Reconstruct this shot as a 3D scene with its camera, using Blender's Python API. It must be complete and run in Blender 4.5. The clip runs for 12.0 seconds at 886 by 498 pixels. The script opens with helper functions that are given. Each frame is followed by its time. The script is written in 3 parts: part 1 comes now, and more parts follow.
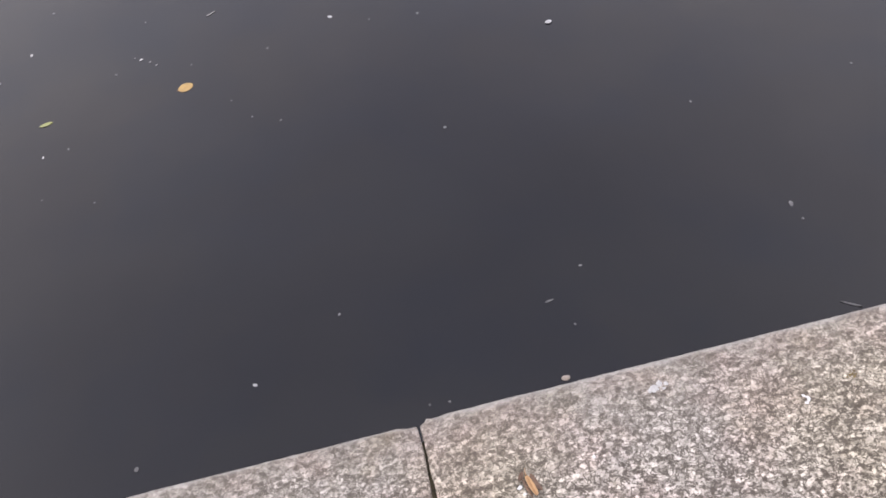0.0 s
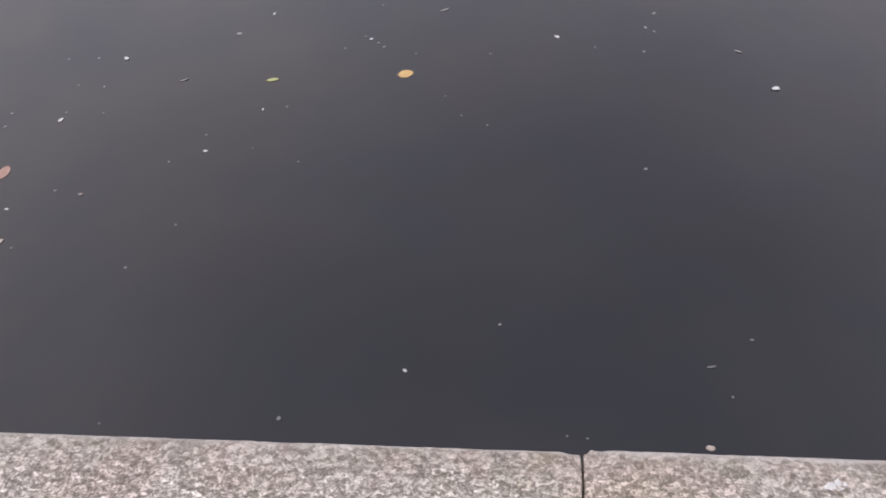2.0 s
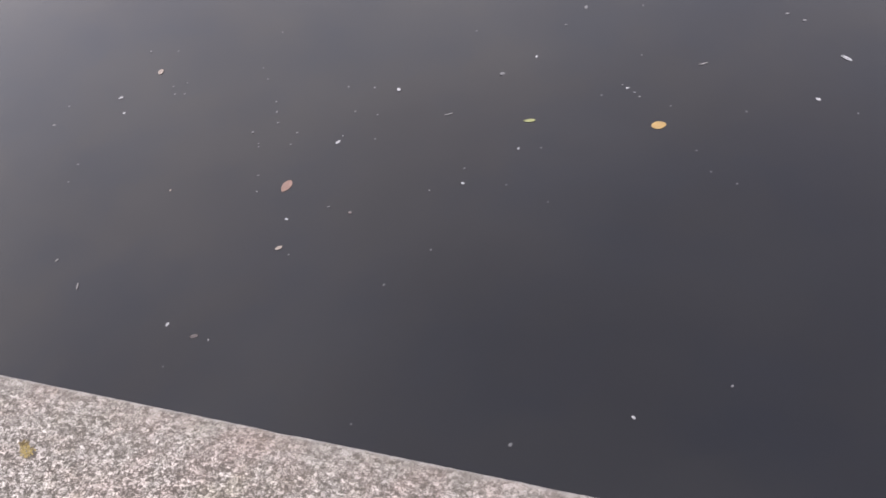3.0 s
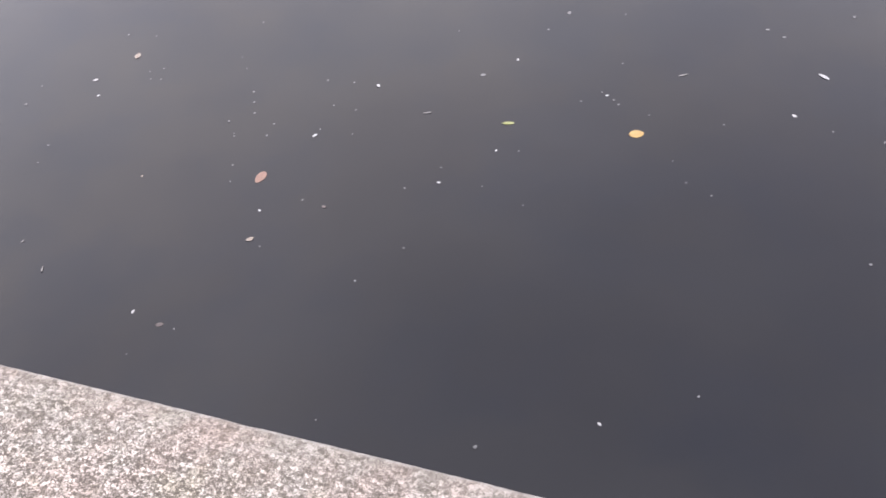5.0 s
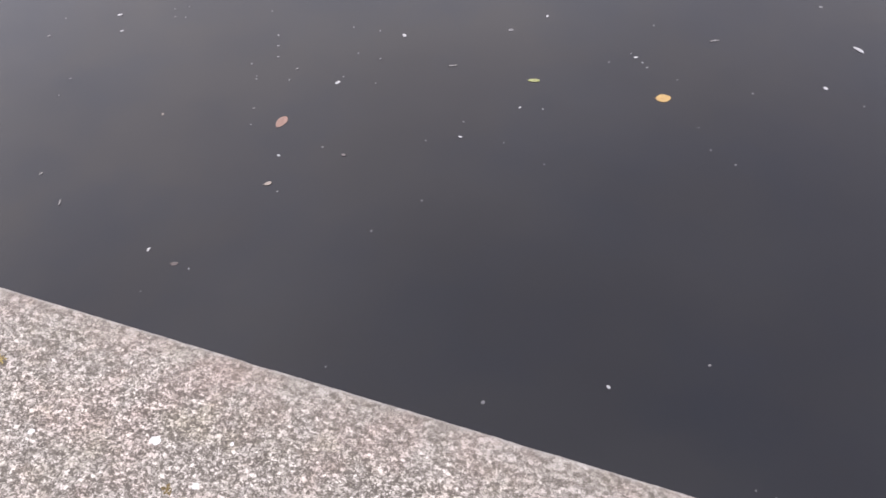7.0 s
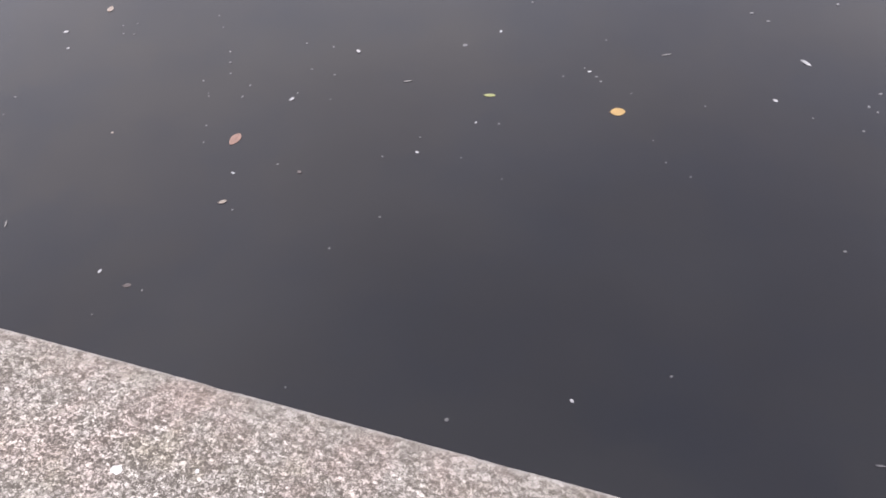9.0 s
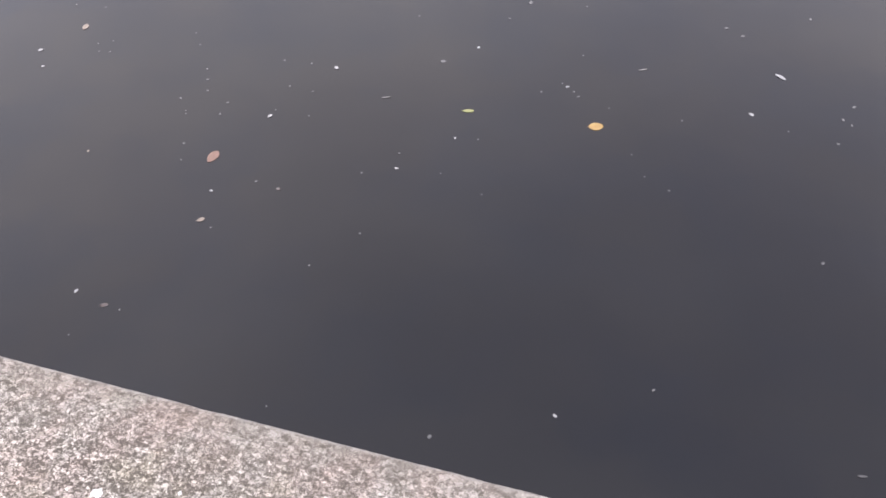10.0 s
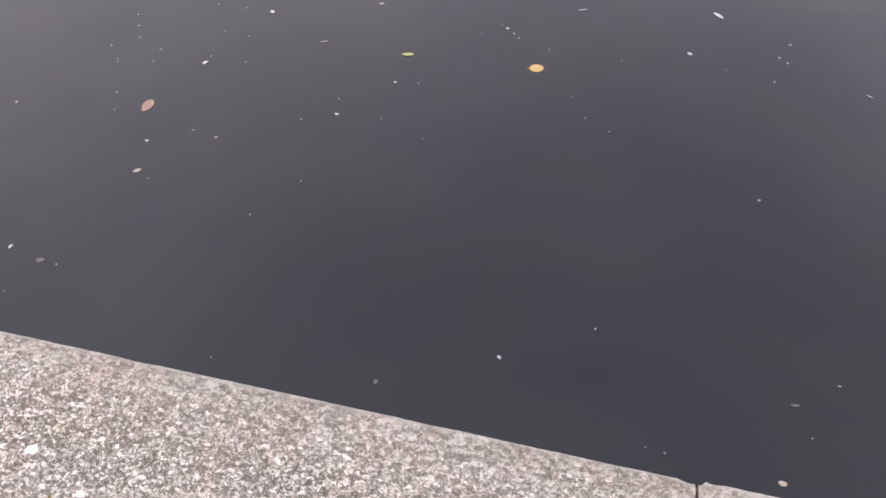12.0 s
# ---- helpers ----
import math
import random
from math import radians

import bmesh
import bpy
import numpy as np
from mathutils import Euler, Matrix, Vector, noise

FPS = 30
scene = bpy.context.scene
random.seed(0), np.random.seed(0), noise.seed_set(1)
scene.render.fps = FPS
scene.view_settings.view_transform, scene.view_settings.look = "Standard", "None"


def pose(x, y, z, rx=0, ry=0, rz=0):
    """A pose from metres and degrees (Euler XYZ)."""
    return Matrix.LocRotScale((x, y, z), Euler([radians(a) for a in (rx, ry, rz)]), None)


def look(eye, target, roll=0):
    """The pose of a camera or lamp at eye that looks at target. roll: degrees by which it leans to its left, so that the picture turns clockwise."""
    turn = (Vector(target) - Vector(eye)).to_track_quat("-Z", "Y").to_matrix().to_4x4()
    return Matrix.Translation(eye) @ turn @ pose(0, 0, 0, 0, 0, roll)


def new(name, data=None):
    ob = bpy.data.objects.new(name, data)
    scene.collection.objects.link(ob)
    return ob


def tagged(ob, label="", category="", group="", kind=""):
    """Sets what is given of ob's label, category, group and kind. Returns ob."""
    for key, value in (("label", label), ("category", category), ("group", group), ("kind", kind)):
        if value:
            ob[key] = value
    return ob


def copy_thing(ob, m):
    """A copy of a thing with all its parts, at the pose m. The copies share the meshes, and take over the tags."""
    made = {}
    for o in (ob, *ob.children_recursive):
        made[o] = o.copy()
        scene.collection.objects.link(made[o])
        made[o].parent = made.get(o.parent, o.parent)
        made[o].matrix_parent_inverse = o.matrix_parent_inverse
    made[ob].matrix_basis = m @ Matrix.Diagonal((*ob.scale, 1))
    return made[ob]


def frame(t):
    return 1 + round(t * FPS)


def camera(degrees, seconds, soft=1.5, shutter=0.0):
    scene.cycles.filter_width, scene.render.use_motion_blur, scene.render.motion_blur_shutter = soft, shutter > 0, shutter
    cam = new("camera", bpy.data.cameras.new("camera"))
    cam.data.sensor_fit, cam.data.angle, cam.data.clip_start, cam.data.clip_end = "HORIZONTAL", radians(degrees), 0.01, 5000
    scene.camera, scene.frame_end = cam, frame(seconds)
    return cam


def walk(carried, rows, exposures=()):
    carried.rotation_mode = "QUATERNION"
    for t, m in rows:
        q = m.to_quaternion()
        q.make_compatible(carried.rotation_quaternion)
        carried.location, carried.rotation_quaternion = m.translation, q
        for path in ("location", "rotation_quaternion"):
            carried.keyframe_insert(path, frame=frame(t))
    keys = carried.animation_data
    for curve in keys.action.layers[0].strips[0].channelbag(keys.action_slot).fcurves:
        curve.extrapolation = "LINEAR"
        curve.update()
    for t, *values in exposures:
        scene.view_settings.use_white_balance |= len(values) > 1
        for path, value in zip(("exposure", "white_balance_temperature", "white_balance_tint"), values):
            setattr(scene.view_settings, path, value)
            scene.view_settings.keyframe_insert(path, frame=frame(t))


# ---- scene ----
cam = camera(51.5, 12.0, soft=1.62, shutter=0.05)
PATH = [
    (0, (0.206, -0.704, 2.851), (0.4545, 1.0673, 0.4429), -6.91),
    (0.5, (0.185, -0.710, 2.858), (0.3574, 1.0565, 0.4396), -7.50),
    (1, (0.180, -0.711, 2.859), (0.3106, 1.0509, 0.4346), -8.39),
    (1.5, (0.173, -0.709, 2.866), (0.2885, 1.0439, 0.4341), -8.48),
    (1.7, (0.145, -0.709, 2.877), (0.2666, 1.0368, 0.4405), -7.22),
    (1.8, (0.142, -0.719, 2.850), (0.2317, 1.0536, 0.4318), -5.80),
    (1.9, (0.117, -0.726, 2.882), (0.1099, 1.0991, 0.5010), -3.63),
    (2, (0.099, -0.716, 2.877), (-0.1246, 1.1435, 0.5337), -4.30),
    (2.1, (0.036, -0.725, 2.923), (-0.3392, 1.1346, 0.5996), -3.58),
    (2.3, (-0.080, -0.752, 2.999), (-0.7313, 1.0943, 0.7260), -6.61),
    (2.4, (-0.081, -0.762, 3.052), (-0.8359, 0.9985, 0.7435), -9.73),
    (2.5, (-0.073, -0.765, 3.028), (-0.9195, 0.9396, 0.7087), -12.68),
    (3, (-0.024, -0.780, 3.128), (-0.9044, 0.9952, 0.8753), -12.86),
    (5, (-0.038, -0.778, 3.107), (-0.8287, 1.0283, 0.8458), -8.23),
    (5.5, (-0.070, -0.787, 3.080), (-0.9048, 0.9542, 0.7846), -6.61),
    (6, (-0.062, -0.797, 3.087), (-0.9479, 0.8686, 0.7549), -7.78),
    (6.5, (-0.065, -0.787, 3.075), (-0.9066, 0.9032, 0.7439), -7.44),
    (7, (-0.057, -0.782, 3.084), (-0.8599, 0.9074, 0.7385), -6.44),
    (9, (-0.098, -0.776, 3.064), (-0.7617, 1.0036, 0.7419), -3.57),
    (9.5, (-0.114, -0.773, 3.059), (-0.7540, 1.0461, 0.7604), -2.80),
    (10, (-0.113, -0.774, 3.057), (-0.7168, 1.0653, 0.7654), -2.39),
    (10.5, (-0.097, -0.760, 3.044), (-0.6757, 1.1087, 0.7695), -1.83),
    (11, (-0.132, -0.774, 3.055), (-0.6767, 1.0891, 0.7674), -1.84),
    (11.5, (-0.100, -0.782, 3.036), (-0.6014, 1.0057, 0.6797), -1.38),
    (12, (-0.081, -0.765, 3.053), (-0.4954, 0.9808, 0.6487), -0.02),
]
walk(cam, [(t, look(eye, target, roll)) for t, eye, target, roll in PATH],
     exposures=[(0, 0.1), (2.5, 0.1), (3.0, 0.12), (4.0, 0.4), (5.0, 0.58), (5.5, 0.48), (6.0, 0.3), (7.0, 0.3), (9.0, 0.32), (12.0, 0.33)])

# ---- overcast daylight ----
SUN_AZIMUTH, SUN_ELEVATION = radians(-88), radians(24)      # from +y, clockwise seen from above
world = bpy.data.worlds.new("overcast_sky")
scene.world = world
world.use_nodes = True
wt = world.node_tree
wt.nodes.clear()


def link(tree, a, b):
    tree.links.new(a, b)


w_out = wt.nodes.new("ShaderNodeOutputWorld")
w_bg = wt.nodes.new("ShaderNodeBackground")
w_sky = wt.nodes.new("ShaderNodeTexSky")
w_sky.sky_type = "NISHITA"
w_sky.sun_disc = False
w_sky.sun_elevation = SUN_ELEVATION
w_sky.sun_rotation = SUN_AZIMUTH
w_sky.dust_density = 6.0
w_co = wt.nodes.new("ShaderNodeTexCoord")
w_noise = wt.nodes.new("ShaderNodeTexNoise")
w_noise.inputs["Scale"].default_value = 1.5
w_noise.inputs["Detail"].default_value = 5.0
w_noise.inputs["Roughness"].default_value = 0.5
w_ramp = wt.nodes.new("ShaderNodeValToRGB")
w_ramp.color_ramp.elements[0].position, w_ramp.color_ramp.elements[0].color = 0.35, (17.9, 17.2, 19.6, 1)
w_ramp.color_ramp.elements[1].position, w_ramp.color_ramp.elements[1].color = 0.65, (23.7, 22.75, 24.9, 1)
w_mix = wt.nodes.new("ShaderNodeMix")
w_mix.data_type = "RGBA"
w_mix.inputs["Factor"].default_value = 0.85                 # cloud cover
w_flat = wt.nodes.new("ShaderNodeMapping")                  # clouds lie in flat layers
w_flat.inputs["Scale"].default_value = (1.0, 1.0, 2.4)
link(wt, w_co.outputs["Generated"], w_flat.inputs["Vector"])
link(wt, w_flat.outputs["Vector"], w_noise.inputs["Vector"])
link(wt, w_noise.outputs["Fac"], w_ramp.inputs["Fac"])
link(wt, w_sky.outputs["Color"], w_mix.inputs["A"])
link(wt, w_ramp.outputs["Color"], w_mix.inputs["B"])
# the cloud is thinner and brighter towards the hidden sun
w_dot = wt.nodes.new("ShaderNodeVectorMath")
w_dot.operation = "DOT_PRODUCT"
w_dot.inputs[1].default_value = (math.sin(SUN_AZIMUTH) * math.cos(SUN_ELEVATION), math.cos(SUN_AZIMUTH) * math.cos(SUN_ELEVATION), math.sin(SUN_ELEVATION))
w_glow = wt.nodes.new("ShaderNodeMapRange")
w_glow.interpolation_type = "SMOOTHSTEP"
for key, value in (("From Min", 0.5), ("From Max", 0.98), ("To Min", 1.0), ("To Max", 1.13)):
    w_glow.inputs[key].default_value = value
w_bright = wt.nodes.new("ShaderNodeVectorMath")
w_bright.operation = "SCALE"
link(wt, w_co.outputs["Generated"], w_dot.inputs[0])
link(wt, w_dot.outputs["Value"], w_glow.inputs["Value"])
# thinner, bluer streaks in the cloud
w_streak = wt.nodes.new("ShaderNodeTexNoise")
w_streak.inputs["Scale"].default_value = 5.5
w_streak.inputs["Detail"].default_value = 6.0
w_streak.inputs["Roughness"].default_value = 0.6
w_tint = wt.nodes.new("ShaderNodeValToRGB")
w_tint.color_ramp.elements[0].position, w_tint.color_ramp.elements[0].color = 0.36, (0.93, 0.95, 0.98, 1)
w_tint.color_ramp.elements[1].position, w_tint.color_ramp.elements[1].color = 0.6, (1.085, 1.06, 1.015, 1)
w_cloud = wt.nodes.new("ShaderNodeVectorMath")
w_cloud.operation = "MULTIPLY"
link(wt, w_flat.outputs["Vector"], w_streak.inputs["Vector"])
link(wt, w_streak.outputs["Fac"], w_tint.inputs["Fac"])
link(wt, w_mix.outputs["Result"], w_cloud.inputs[0])
link(wt, w_tint.outputs["Color"], w_cloud.inputs[1])
# a darkening added to the sky overhead, with a ragged rim; it dims the water
w_overhead = wt.nodes.new("ShaderNodeVectorMath")
w_overhead.operation = "DOT_PRODUCT"
w_overhead.inputs[1].default_value = (math.sin(radians(12)) * math.cos(radians(71)), math.cos(radians(12)) * math.cos(radians(71)), math.sin(radians(71)))
w_rag = wt.nodes.new("ShaderNodeMath")
w_rag.operation = "MULTIPLY_ADD"
w_rag.inputs[1].default_value = 0.12
w_dark = wt.nodes.new("ShaderNodeValToRGB")
w_dark.color_ramp.interpolation = "EASE"
w_dark.color_ramp.elements[0].position, w_dark.color_ramp.elements[0].color = 0.8, (1, 1, 1, 1)
w_dark.color_ramp.elements[1].position, w_dark.color_ramp.elements[1].color = 1.0, (0.7, 0.73, 0.77, 1)
w_dimmed = wt.nodes.new("ShaderNodeVectorMath")
w_dimmed.operation = "MULTIPLY"
w_lift = wt.nodes.new("ShaderNodeMath")
w_lift.operation = "SUBTRACT"
w_lift.inputs[1].default_value = 0.06
link(wt, w_co.outputs["Generated"], w_overhead.inputs[0])
link(wt, w_streak.outputs["Fac"], w_rag.inputs[0])
link(wt, w_overhead.outputs["Value"], w_rag.inputs[2])
link(wt, w_rag.outputs["Value"], w_lift.inputs[0])
link(wt, w_lift.outputs["Value"], w_dark.inputs["Fac"])
link(wt, w_cloud.outputs["Vector"], w_dimmed.inputs[0])
link(wt, w_dark.outputs["Color"], w_dimmed.inputs[1])
link(wt, w_dimmed.outputs["Vector"], w_bright.inputs[0])
link(wt, w_glow.outputs["Result"], w_bright.inputs["Scale"])
link(wt, w_bright.outputs["Vector"], w_bg.inputs["Color"])
w_bg.inputs["Strength"].default_value = 0.15
link(wt, w_bg.outputs["Background"], w_out.inputs["Surface"])

sun_data = bpy.data.lights.new("sun", "SUN")
sun_data.energy = 0.5
sun_data.angle = radians(25)
sun_data.color = (1.0, 0.97, 0.93)
sun = new("sun", sun_data)
sun.matrix_world = look((10 * math.sin(SUN_AZIMUTH) * math.cos(SUN_ELEVATION), 10 * math.cos(SUN_AZIMUTH) * math.cos(SUN_ELEVATION), 10 * math.sin(SUN_ELEVATION)), (0, 0, 0))


TOP = 1.42                                                  # top of the coping above the water


# ---- materials ----
class Nodes:
    """A short hand for building one material's node tree."""

    def __init__(self, name):
        self.mat = bpy.data.materials.new(name)
        self.mat.use_nodes = True
        self.t = self.mat.node_tree
        self.t.nodes.clear()
        self.out = self.add("ShaderNodeOutputMaterial")
        self.bsdf = self.add("ShaderNodeBsdfPrincipled")
        self.t.links.new(self.bsdf.outputs["BSDF"], self.out.inputs["Surface"])

    def add(self, kind, **inputs):
        n = self.t.nodes.new(kind)
        for key, value in inputs.items():
            self.put(n, key.replace("_", " "), value)
        return n

    def put(self, n, key, value):
        if isinstance(value, bpy.types.NodeSocket):
            self.t.links.new(value, n.inputs[key])
        else:
            n.inputs[key].default_value = value

    def position(self):
        return self.add("ShaderNodeNewGeometry").outputs["Position"]

    def noise(self, scale, detail=3.0, rough=0.55, vector=None, color=False):
        n = self.add("ShaderNodeTexNoise", Scale=scale, Detail=detail, Roughness=rough, Vector=vector or self.position())
        return n.outputs["Color" if color else "Fac"]

    def cells(self, scale, vector, output="Color", feature="F1"):
        n = self.add("ShaderNodeTexVoronoi", Scale=scale, Vector=vector)
        n.feature = feature
        if feature == "SMOOTH_F1":
            n.inputs["Smoothness"].default_value = 0.22
        return n.outputs[output]

    def ramp(self, fac, stops, mode="LINEAR"):
        n = self.add("ShaderNodeValToRGB", Fac=fac)
        n.color_ramp.interpolation = mode
        while len(n.color_ramp.elements) < len(stops):
            n.color_ramp.elements.new(0.5)
        for e, (p, c) in zip(n.color_ramp.elements, stops):
            e.position, e.color = p, (*c, 1) if len(c) == 3 else c
        return n.outputs["Color"]

    def mix(self, fac, a, b, blend="MIX"):
        n = self.add("ShaderNodeMix")
        n.data_type, n.blend_type = "RGBA", blend
        for key, value in (("Factor", fac), ("A", a), ("B", b)):
            if isinstance(value, tuple) and len(value) == 3:
                value = (*value, 1)
            self.put(n, key, value)
        return n.outputs["Result"]

    def math(self, op, a, b=0.0):
        n = self.add("ShaderNodeMath")
        n.operation = op
        for i, value in enumerate((a, b)):
            if isinstance(value, bpy.types.NodeSocket):
                self.t.links.new(value, n.inputs[i])
            else:
                n.inputs[i].default_value = value
        return n.outputs["Value"]

    def bump(self, height, distance, strength=1.0):
        n = self.add("ShaderNodeBump", Height=height, Distance=distance, Strength=strength)
        self.put(self.bsdf, "Normal", n.outputs["Normal"])

    def done(self, color, rough, **more):
        self.put(self.bsdf, "Base Color", (*color, 1) if isinstance(color, tuple) else color)
        self.put(self.bsdf, "Roughness", rough)
        for key, value in more.items():
            self.put(self.bsdf, key.replace("_", " "), value)
        return self.mat


def grey(v):
    return (v, v, v)


def granite_material():
    n = Nodes("granite")
    pos = n.position()
    # grains are smeared and angular: the lookup is pushed about by fine noise
    wob = n.add("ShaderNodeVectorMath")
    wob.operation = "MULTIPLY_ADD"
    n.t.links.new(n.noise(130, 2.0, 0.5, pos, True), wob.inputs[0])
    wob.inputs[1].default_value = (0.0085, 0.0085, 0.0085)
    n.t.links.new(pos, wob.inputs[2])
    v = wob.outputs["Vector"]

    def lying(turn, long):
        m = n.add("ShaderNodeMapping", Vector=v)
        m.inputs["Rotation"].default_value = (0, 0, radians(turn))
        m.inputs["Scale"].default_value = (1 / long, 1, 1)
        return m.outputs["Vector"]

    # how far in from the worn front edge: 0 at the arris, 1 on the open top
    split = n.add("ShaderNodeSeparateXYZ", Vector=pos)
    inward = n.math("ADD", n.math("MULTIPLY", split.outputs["Y"], -1.0), n.math("MULTIPLY", n.noise(11, 3.0, 0.6), 0.07))
    rough_top = n.ramp(inward, [(0.03, grey(0)), (0.085, grey(0.55)), (0.2, grey(1))])
    # flakes of feldspar and mica lying in two directions, with dirt in the gaps between them
    which = n.ramp(n.noise(50, 1.0, 0.5), [(0.47, grey(0)), (0.53, grey(1))])
    lay_a, lay_b = lying(14, 2.1), lying(-58, 2.0)
    flakes = n.mix(which, n.cells(125, lay_a, "Color", "SMOOTH_F1"), n.cells(132, lay_b, "Color", "SMOOTH_F1"))
    flakes = n.add("ShaderNodeSeparateColor", Color=flakes).outputs["Red"]
    gap = n.mix(which, n.cells(125, lay_a, "Distance", "DISTANCE_TO_EDGE"), n.cells(132, lay_b, "Distance", "DISTANCE_TO_EDGE"))
    gap = n.ramp(gap, [(0.0, grey(1)), (0.04, grey(0.9)), (0.19, grey(0))])
    gap = n.math("MULTIPLY", gap, n.ramp(n.noise(95, 1.0, 0.5), [(0.44, grey(0)), (0.56, grey(1))]))
    grain = n.add("ShaderNodeTexNoise", Scale=112.0, Detail=2.0, Roughness=0.5, Distortion=1.3, Vector=pos).outputs["Fac"]
    tone = n.math("ADD", n.math("MULTIPLY", flakes, 0.32), n.math("MULTIPLY", grain, 0.68))
    calm = n.math("ADD", n.math("MULTIPLY", n.math("SUBTRACT", tone, 0.5), 0.5), 0.39)
    tone = n.mix(rough_top, calm, tone)
    base = n.ramp(tone, [(0.3, (0.07, 0.06, 0.05)), (0.4, (0.135, 0.1215, 0.106)), (0.5, (0.215, 0.197, 0.175)), (0.6, (0.3, 0.277, 0.248)), (0.7, (0.44, 0.409, 0.369))])
    # broad pale crystals
    plate = n.ramp(n.add("ShaderNodeSeparateColor", Color=n.cells(72, lying(25, 1.7))).outputs["Red"], [(0.9, grey(0)), (0.92, grey(1))])
    base = n.mix(n.math("MULTIPLY", plate, 0.4), base, (0.33, 0.306, 0.28))
    # small dirty pits
    pits = n.ramp(n.noise(100, 1.0, 0.5, v), [(0.31, grey(1)), (0.38, grey(0))])
    pits = n.math("MAXIMUM", pits, gap)
    # short curled cracks
    for scale, seed in ((47, 3.0), (60, 8.0)):
        shift = n.add("ShaderNodeVectorMath", Vector=pos)
        shift.operation = "ADD"
        shift.inputs[1].default_value = (seed, seed * 0.7, seed * 0.3)
        worm = n.add("ShaderNodeTexNoise", Scale=float(scale), Detail=1.0, Roughness=0.5, Distortion=0.8, Vector=shift.outputs["Vector"]).outputs["Fac"]
        ridge = n.ramp(n.math("ABSOLUTE", n.math("SUBTRACT", worm, 0.5)), [(0.0, grey(1)), (0.022, grey(0.9)), (0.042, grey(0))])
        broken = n.ramp(n.noise(scale * 1.3, 1.0, 0.5, shift.outputs["Vector"]), [(0.46, grey(0)), (0.54, grey(1))])
        pits = n.math("MAXIMUM", pits, n.math("MULTIPLY", ridge, broken))
    pits = n.math("MULTIPLY", pits, n.math("ADD", n.math("MULTIPLY", rough_top, 0.72), 0.2))
    base = n.mix(pits, base, (0.036, 0.029, 0.0225))
    # drifts of pinker and of greener stone
    pink = n.ramp(n.noise(7.0, 4.0, 0.65), [(0.45, grey(0)), (0.7, grey(1))])
    base = n.mix(n.math("MULTIPLY", pink, 0.8), base, (1.1, 0.965, 0.95), "MULTIPLY")
    dull = n.ramp(n.noise(13.0, 4.0, 0.65), [(0.45, grey(0)), (0.68, grey(1))])
    base = n.mix(n.math("MULTIPLY", dull, 0.35), base, (0.9, 0.89, 0.79), "MULTIPLY")
    # weathering: grey grime in broad patches, a warm algae tint in others
    grime = n.ramp(n.noise(4.5, 4.0, 0.6), [(0.35, grey(0)), (0.7, grey(1))])
    base = n.mix(n.math("MULTIPLY", grime, 0.2), base, (0.111, 0.1, 0.0872))
    algae = n.ramp(n.noise(9.0, 4.0, 0.6), [(0.55, grey(0)), (0.72, grey(1))])
    base = n.mix(n.math("MULTIPLY", algae, 0.45), base, (1.0, 0.95, 0.78), "MULTIPLY")
    # algae stains where water lingers, beside the joint and farther along
    for x, y, wide in ((0.33, -0.13, 0.24), (0.95, -0.2, 0.34)):
        away = n.add("ShaderNodeVectorMath", Vector=pos)
        away.operation = "DISTANCE"
        away.inputs[1].default_value = (x, y, TOP)
        ring = n.ramp(n.math("ADD", away.outputs["Value"], n.math("MULTIPLY", n.noise(14, 3.0, 0.6), 0.16)), [(wide * 0.5, grey(1)), (wide, grey(0))])
        base = n.mix(n.math("MULTIPLY", ring, 0.5), base, (1.03, 0.97, 0.78), "MULTIPLY")
    # the arris is paler in a narrow broken line
    lip = n.ramp(n.math("ADD", n.math("MULTIPLY", split.outputs["Y"], -1.0), n.math("MULTIPLY", n.noise(16, 3.0, 0.6), 0.03)), [(0.011, grey(1)), (0.021, grey(0))])
    base = n.mix(n.math("MULTIPLY", lip, 0.5), base, (0.24, 0.228, 0.215))
    h = n.mix(0.5, grain, n.noise(150, 2.0, 0.5))
    h = n.math("SUBTRACT", h, n.math("MULTIPLY", pits, 0.6))
    n.bump(h, 0.0035, 0.5)
    return n.done(base, n.math("ADD", n.math("MULTIPLY", n.noise(60), 0.2), 0.7), Specular_IOR_Level=0.3)


def water_material():
    n = Nodes("dark_water")
    silt = n.ramp(n.noise(1.1, 5.0, 0.55), [(0.3, (0.0023, 0.0024, 0.0042)), (0.7, (0.0044, 0.0042, 0.006))])
    swell = n.mix(0.4, n.noise(1.6, 2.0, 0.5), n.noise(7.0, 2.0, 0.5))
    n.bump(swell, 0.004, 0.35)
    return n.done(silt, 0.03, IOR=1.33)


def leaf_material(name, dark, light, rough=0.55, scale=90):
    n = Nodes(name)
    veins = n.noise(scale, 4.0, 0.65)
    blotch = n.noise(28, 3.0, 0.6)
    col = n.ramp(n.mix(0.5, veins, blotch), [(0.32, dark), (0.66, light)])
    n.bump(veins, 0.0008, 0.6)
    return n.done(col, rough)


def plain_material(name, dark, light, rough, scale, relief=0.001):
    n = Nodes(name)
    f = n.noise(scale, 4.0, 0.6)
    n.bump(f, relief, 0.6)
    return n.done(n.ramp(f, [(0.3, dark), (0.7, light)]), rough)


